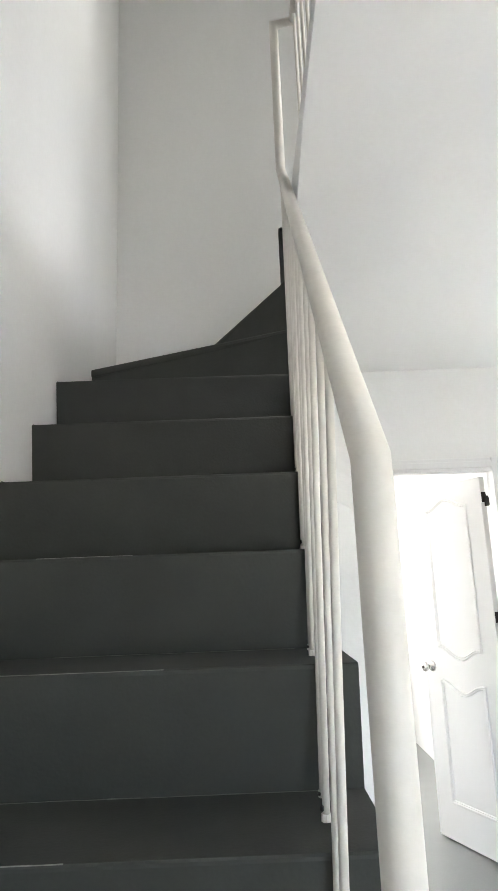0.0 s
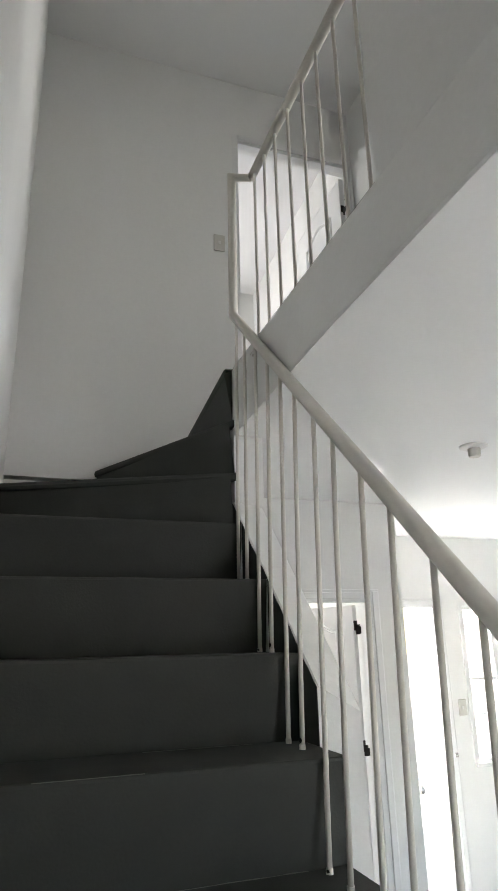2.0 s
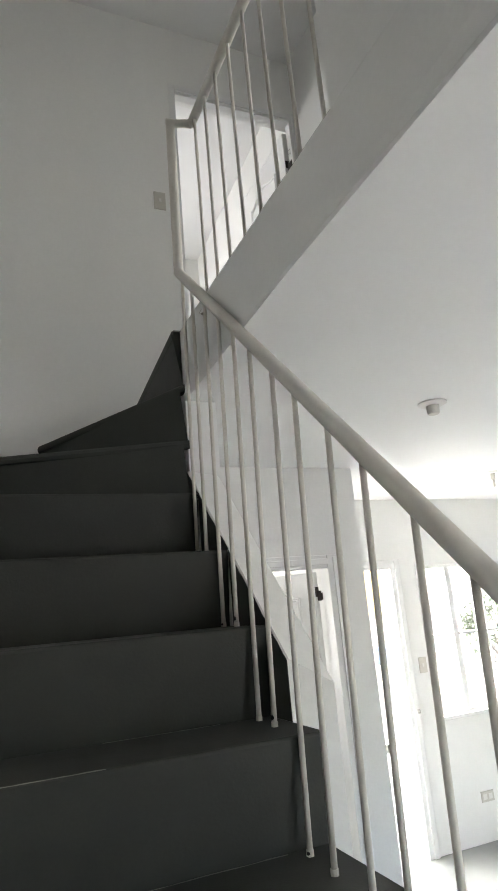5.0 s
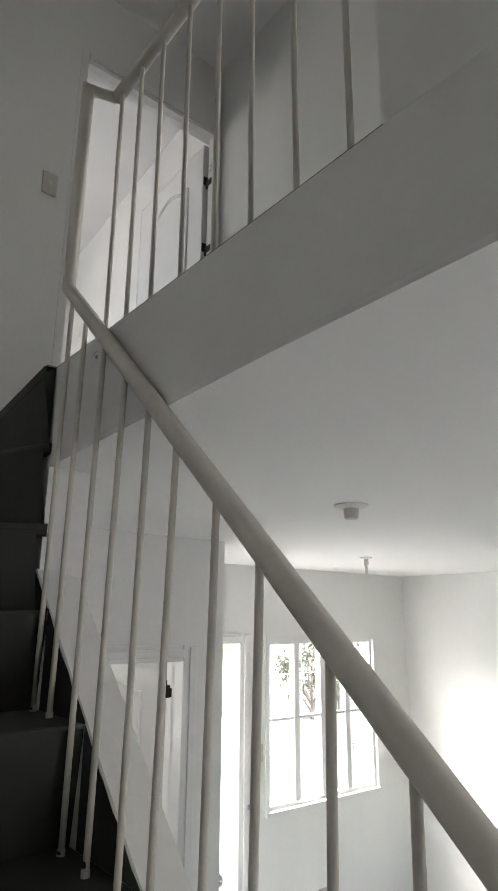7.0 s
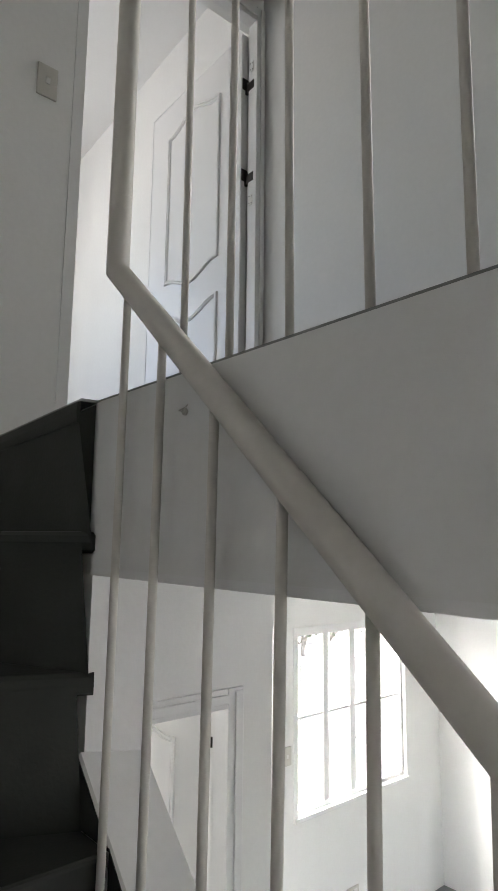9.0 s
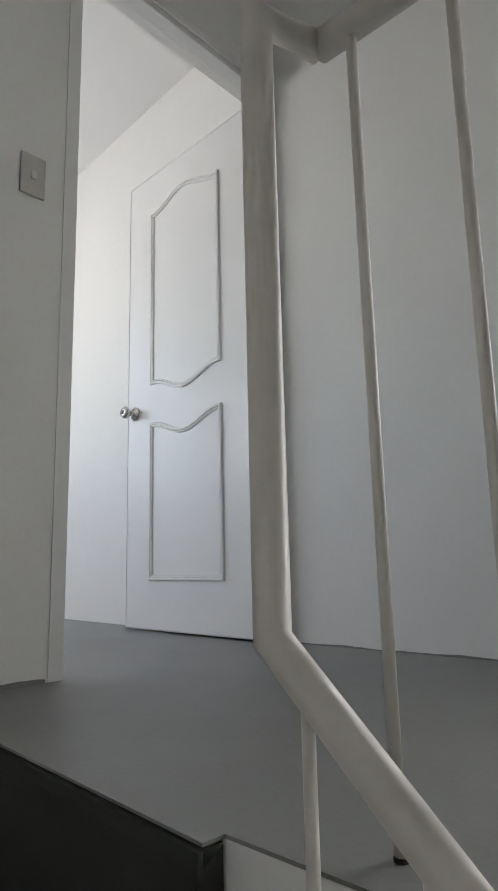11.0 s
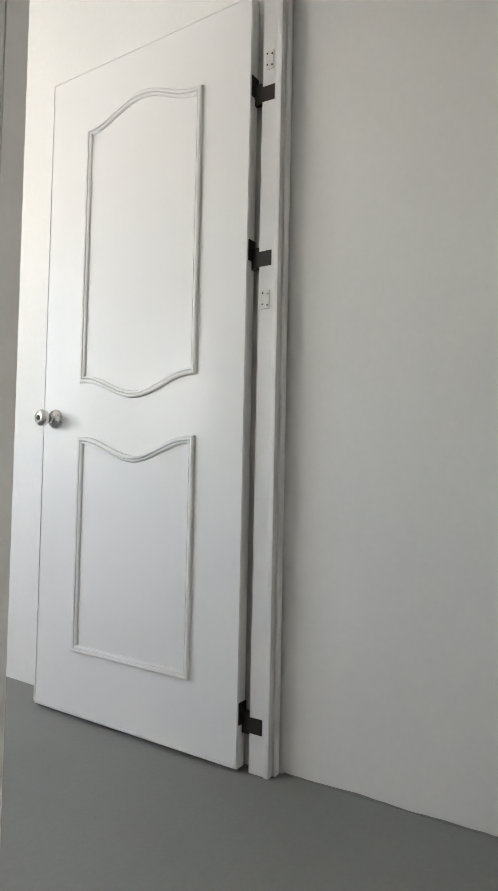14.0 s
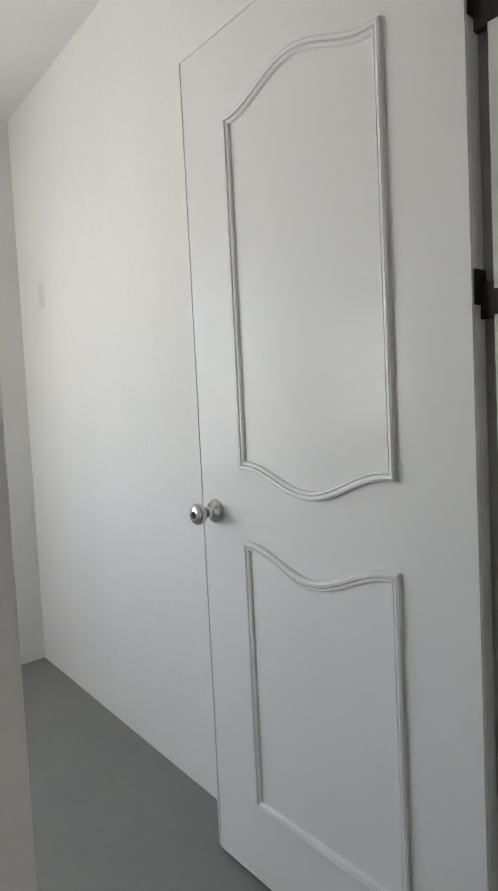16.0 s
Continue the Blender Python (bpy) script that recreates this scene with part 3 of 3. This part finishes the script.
def window(name, x0, x1, z0, z1, y, label):
    w = tagged(thing(name, (x0, y, z0)), label, "window", kind="structure")
    W, H = x1 - x0, z1 - z0
    bm = bmesh.new()
    t = 0.026
    add_box(bm, (0.001, 0.02, 0.001), (t, 0.09, H - 0.001))
    add_box(bm, (W - t, 0.02, 0.001), (W - 0.001, 0.09, H - 0.001))
    add_box(bm, (t, 0.02, 0.001), (W - t, 0.09, t))
    add_box(bm, (t, 0.02, H - t), (W - t, 0.09, H - 0.001))
    part("window_frame", bm, FRAME, w)
    n = 4
    cw = (W - 2 * t) / n
    for i in range(1, n):
        part("mullion", bm_box((t + i * cw - 0.027, 0.025, t), (t + i * cw + 0.027, 0.08, H - t), 0.003), FRAME, w)
    for i in range(n):
        a, b = t + i * cw + (0.027 if i else 0), t + (i + 1) * cw - (0.027 if i < n - 1 else 0)
        part("transom", bm_box((a, 0.03, H * 0.515 - 0.010), (b, 0.07, H * 0.515 + 0.010), 0.002), FRAME, w)
        g = part("pane", bm_box((a, 0.048, t), (b, 0.052, H - t)), GLASS, w)
        g.visible_shadow = False
        part("grille_bar", bm_tube([((a + b) / 2, 0.12, 0.01), ((a + b) / 2, 0.12, H - 0.01)], 0.005, 6), GRILLE, w)
    for f in (0.28, 0.78):
        part("grille_bar", bm_tube([(0.01, 0.125, H * f), (W - 0.01, 0.125, H * f)], 0.005, 6), GRILLE, w)
    part("window_sill", bm_box((-0.03, -0.02, -0.03), (W + 0.01, 0.019, -0.001), 0.004), FRAME, w)
    bm = bmesh.new()
    add_box(bm, (-0.035, -0.008, 0), (-0.001, -0.0005, H + 0.035))
    add_box(bm, (W + 0.001, -0.008, 0), (W + 0.035, -0.0005, H + 0.035))
    add_box(bm, (-0.001, -0.008, H + 0.001), (W + 0.001, -0.0005, H + 0.035))
    part("window_trim", bm, FRAME, w)
    return w


window("window_front", 2.585, 3.745, 0.90, 2.03, Y_FRONT, "white four-light casement window with a thin iron grille")

# ---- small fixtures ----


def switch_plate(place, normal_turn, label, toggles=1, w=0.07, h=0.115, mat=None):
    s = tagged(thing("light_switch", place, normal_turn), label, "light switch")
    part("plate", bm_box((-w / 2, -0.009, -h / 2), (w / 2, -0.0005, h / 2), 0.003), mat or PLATE, s)
    for i in range(toggles):
        x = (i - (toggles - 1) / 2) * 0.026
        part("toggle", bm_box((x - 0.008, -0.013, -0.012), (x + 0.008, -0.0092, 0.012), 0.002), PLATEW, s)
    return s


def outlet(place, turn=0.0):
    s = tagged(thing("wall_outlet", place, turn), "grey double wall outlet above the floor", "outlet", "outlets by the window")
    part("plate", bm_box((-0.06, -0.009, -0.037), (0.06, -0.0005, 0.037), 0.003), PLATE, s)
    for x in (-0.026, 0.026):
        part("socket", bm_box((x - 0.017, -0.012, -0.02), (x + 0.017, -0.0092, 0.02), 0.002), PLATEW, s)
    return s


switch_plate((0.257, YN, 4.134), 0, "small beige light switch beside the upper door")
switch_plate((2.49, Y_FRONT, 1.285), 0, "beige light switch between entrance and window")
outlet((2.905, Y_FRONT, 0.302))
outlet((3.105, Y_FRONT, 0.302))


def bulb_holder(place, bulb, label):
    s = tagged(thing("ceiling_lamp", place), label, "ceiling lamp", "ceiling lamp holders")
    if not bulb:
        part("base", bm_lathe([(0.060, -0.0005), (0.060, -0.006), (0.050, -0.011), (0.032, -0.014)]), PLATEW, s)
        part("socket", bm_lathe([(0.027, -0.0135), (0.025, -0.044), (0.022, -0.050), (0.017, -0.050)]), PLATE, s)
    if bulb:
        part("base", bm_lathe([(0.038, -0.0005), (0.038, -0.006), (0.030, -0.010), (0.016, -0.013)]), PLATEW, s)
        part("socket", bm_lathe([(0.015, -0.0125), (0.015, -0.050), (0.012, -0.056)]), PLATE, s)
        part("bulb", bm_lathe([(0.007, -0.0555), (0.009, -0.075), (0.008, -0.100), (0.003, -0.106)]), PLATE, s, "slim grey lamp tip", smooth=True)
    return s


bulb_holder((1.06, -0.16, CEIL_Z), False, "white ceiling lamp holder without a bulb")
bulb_holder((2.535, 1.045, CEIL_Z), True, "white ceiling lamp holder with a slim bulb")


def wall_hook():
    h = tagged(thing("wall_hook", (0.028, -0.275, 2.80)), "small bent wire hook in the slab edge", "hook")
    part("stem", bm_tube([(0.0, 0, 0), (-0.012, 0.0, 0.0), (-0.015, -0.006, -0.001), (-0.013, -0.016, 0.002), (-0.010, -0.018, 0.006)], 0.0009, 6), PLATE, h)
    part("plug", bm_lathe([(0.005, -0.0005), (0.005, -0.004), (0.003, -0.006)], "x", 10), PLATE, h)
    return h


wall_hook()
s_bed = switch_plate((1.392, 3.15, 4.575), 86.4, "pale wall plate near the bedroom corner", 1, 0.075, 0.115, PLATEW)
s_bed.matrix_world = pose(1.391, 3.15, 4.575, 0, 0, -93.6 + 180)

# ---- outside ----
structure("ground", bm_box((-300, -300, -0.35), (300, 400, -0.15)), CONCRETE, "pale sunlit concrete ground outside")
structure("doorstep", bm_box((1.3, 2.2, -0.15), (2.5, 3.1, -0.02), 0.01), CONCRETE, "pale concrete doorstep")


# Assumed house, sized so its pale wall hides blue sky behind the window.
def neighbour_house():
    h = tagged(thing("house", (7.0, 13.0, -0.15)), "assumed pale rendered house across the road with an ochre shutter", "house")
    part("wall", bm_box((-6, 0, 0), (11, 6, 4.4)), BRICKW, h)
    roof = bmesh.new()
    add = [(-6.4, -0.2, 4.38), (11.4, -0.2, 4.38), (11.4, 6.5, 4.38), (-6.4, 6.5, 4.38), (-6.4, 3, 6.0), (11.4, 3, 6.0)]
    v = [roof.verts.new(p) for p in add]
    for f in ((0, 1, 5, 4), (2, 3, 4, 5), (0, 4, 3), (1, 2, 5), (0, 3, 2, 1)):
        roof.faces.new([v[k] for k in f])
    part("roof", roof, ROOF, h)
    part("shutter", bm_box((1.9, -0.08, 1.5), (3.7, -0.005, 2.85), 0.01), YELLOW, h, "ochre painted shutter")
    return h


neighbour_house()


def shrub(place, height, spread, seed, label):
    rng = random.Random(seed)
    t = tagged(thing("shrub", place), label, "shrub", "garden shrubs")
    trunk = bmesh.new()

    def limb(a, b, r0, r1):
        a, b = Vector(a), Vector(b)
        d = (b - a).normalized()
        u = d.cross(Vector((0.3, 1, 0.2))).normalized()
        w = d.cross(u)
        rings = []
        for p, r in ((a, r0), ((a + b) / 2 + u * r0 * 0.6, (r0 + r1) / 2), (b, r1)):
            rings.append([trunk.verts.new(p + (u * math.cos(k * 1.047) + w * math.sin(k * 1.047)) * r) for k in range(6)])
        for p, q in zip(rings, rings[1:]):
            for k in range(6):
                trunk.faces.new((p[k], p[(k + 1) % 6], q[(k + 1) % 6], q[k]))
    limb((0, 0, 0), (0.05, 0.02, height * 0.25), 0.05, 0.035)
    tips = []
    for k in range(12):
        a = k * 0.785 + rng.uniform(-0.3, 0.3)
        z = height * rng.uniform(0.08, 0.24)
        tip = (math.cos(a) * spread * rng.uniform(0.4, 0.9), math.sin(a) * spread * rng.uniform(0.4, 0.9), height * rng.uniform(0.25, 0.95))
        limb((0.04, 0.02, z), tip, 0.03, 0.008)
        tips.append(tip)
    part("trunk", trunk, BARK, t)
    verts, faces = [], []
    for k in range(800):
        c = Vector(rng.choice(tips)) + Vector((rng.gauss(0, 0.22), rng.gauss(0, 0.22), rng.gauss(0, 0.2))) * spread
        u = Vector((rng.gauss(0, 1), rng.gauss(0, 1), rng.gauss(0, 1))).normalized()
        w = u.cross(Vector((rng.gauss(0, 1), rng.gauss(0, 1), rng.gauss(0, 1)))).normalized()
        ln, wd = rng.uniform(0.05, 0.10), rng.uniform(0.018, 0.035)
        n = len(verts)
        verts += [tuple(c - u * ln), tuple(c + w * wd + u * ln * 0.1), tuple(c + u * ln), tuple(c - w * wd + u * ln * 0.1)]
        faces.append((n, n + 1, n + 2, n + 3))
    me = bpy.data.meshes.new("crown")
    me.from_pydata(verts, [], faces)
    me.materials.append(LEAF)
    crown = new("crown", me)
    crown.parent = t
    return t


shrub((11.0, 10.2, -0.15), 1.7, 0.75, 3, "leafy garden shrub across the road")
shrub((12.4, 10.6, -0.15), 1.9, 0.9, 4, "tall leafy garden shrub across the road")
shrub((14.2, 11.4, -0.15), 1.8, 1.0, 5, "broad leafy garden shrub across the road")


# Stand-in for a small blue-grey object of unknown kind; the post is added.
def blue_grey_box():
    b = tagged(thing("blue_grey_box", (4.9, 6.0, -0.15)), "small blue-grey box on a slim post", "letter box")
    part("post", bm_box((-0.03, -0.03, 0), (0.03, 0.03, 1.02), 0.005), GRILLE, b)
    part("box", bm_box((-0.16, -0.1, 1.02), (0.16, 0.1, 1.26), 0.015), BLUE, b)
    part("flap", bm_box((-0.13, -0.108, 1.17), (0.13, -0.101, 1.21), 0.002), ROOF, b)
    return b


blue_grey_box()


def litter(cx, cy, n, seed):
    """Dry leaves and weeds beside the doorstep."""
    rng = random.Random(seed)
    verts, faces = [], []
    for k in range(n):
        c = Vector((cx + rng.gauss(0, 0.3), cy + rng.gauss(0, 0.22), -0.149 + abs(rng.gauss(0, 0.02))))
        a, t = rng.uniform(0, 6.28), rng.uniform(-0.5, 0.5)
        u = Vector((math.cos(a), math.sin(a), t)).normalized() * rng.uniform(0.012, 0.04)
        w = Vector((-math.sin(a), math.cos(a), rng.uniform(-0.3, 0.3))).normalized() * rng.uniform(0.006, 0.014)
        m = len(verts)
        verts += [tuple(c - u + Vector((0, 0, 0.02))), tuple(c + w), tuple(c + u + Vector((0, 0, 0.02))), tuple(c - w)]
        faces.append((m, m + 1, m + 2, m + 3))
    me = bpy.data.meshes.new("leaf_litter")
    me.from_pydata(verts, [], faces)
    me.materials.append(LEAF)
    tagged(new("leaf_litter", me), "dry leaves and weeds scattered beside the doorstep", "leaf litter", kind="stuff")


litter(2.95, 2.75, 260, 11)

# ---- paint edges and small wear ----


def paint_edge(name, start, end, normal, low, high, seed, mat, label):
    """A thin lap of floor paint with an uneven upper edge along the foot of a wall."""
    a, b, n = Vector(start), Vector(end), Vector(normal)
    steps = max(8, int((b - a).length / 0.022))
    bm = bmesh.new()
    rows = []
    for k in range(steps + 1):
        p = a.lerp(b, k / steps)
        h = low + (high - low) * max(0.0, min(1.0, 0.5 + 0.9 * noise.noise(Vector((k * 0.17, seed, 0))) + 0.35 * noise.noise(Vector((k * 0.71, seed, 4)))))
        rows.append((bm.verts.new(p + n * 0.0018), bm.verts.new(p + n * 0.0018 + Vector((0, 0, h))), bm.verts.new(p + Vector((0, 0, h + 0.0008)))))
    for r0, r1 in zip(rows, rows[1:]):
        bm.faces.new((r0[0], r1[0], r1[1], r0[1]))
        bm.faces.new((r0[1], r1[1], r1[2], r0[2]))
    structure(name, bm, mat, label)


paint_edge("trim_paint_landing_east", (XE, YN - 0.03, L), (XE, -0.32, L), (-1, 0, 0), 0.001, 0.007, 2.0, FLOOR, "uneven lap of grey floor paint on the wall")
paint_edge("trim_paint_landing_north", (0.345, YN, L), (0.08, YN, L), (0, -1, 0), 0.002, 0.012, 5.0, FLOOR, "uneven lap of grey floor paint on the wall")
for n_step in range(6, 11):
    y_nose = -0.130 - (10 - n_step) * RUN
    paint_edge("trim_paint_stair_wall", (XW, y_nose + 0.01, n_step * RISE), (XW, y_nose + RUN, n_step * RISE), (1, 0, 0), 0.002, 0.008, n_step * 2.3, STEP, "uneven lap of dark step paint on the wall")


def painted_string(n_step):
    """Step paint that covers the cheek between a tread and the line of the noses."""
    y_nose, z = -0.130 - (10 - n_step) * RUN, n_step * RISE
    y0, y1 = max(y_nose, -0.699), min(y_nose + RUN, -0.024)
    bm, rows = bmesh.new(), []
    for k in range(17):
        y = y0 + (y1 - y0) * k / 16
        top = max(z + 0.004, nose_z(y) - 0.002 + 0.010 * noise.noise(Vector((y * 28.0, n_step * 1.7, 0.0))))
        rows.append([bm.verts.new((x, y, h)) for x, h in ((0.0186, z), (0.0186, top - 0.001), (0.0199, top), (0.0199, z))])
    for a, b in zip(rows, rows[1:]):
        for k in range(4):
            bm.faces.new((a[k], a[(k + 1) % 4], b[(k + 1) % 4], b[k]))
    bm.faces.new(rows[0])
    bm.faces.new(rows[-1][::-1])
    structure("trim_paint_spandrel", bm, STEP, "dark step paint on the side of the spandrel")


for n_step in (7, 8, 9, 10):
    painted_string(n_step)


def floor_cable():
    c = tagged(thing("cable", (1.0, 3.6, 0.0)), "thin white cable lying on the back room floor", "cable")
    part("cord", bm_tube([(-0.3, 0.1, 0.006), (-0.1, 0.02, 0.006), (0.1, -0.05, 0.006), (0.2, -0.02, 0.006), (0.22, 0.1, 0.006)], 0.005, 8), PLATEW, c)
    return c


floor_cable()
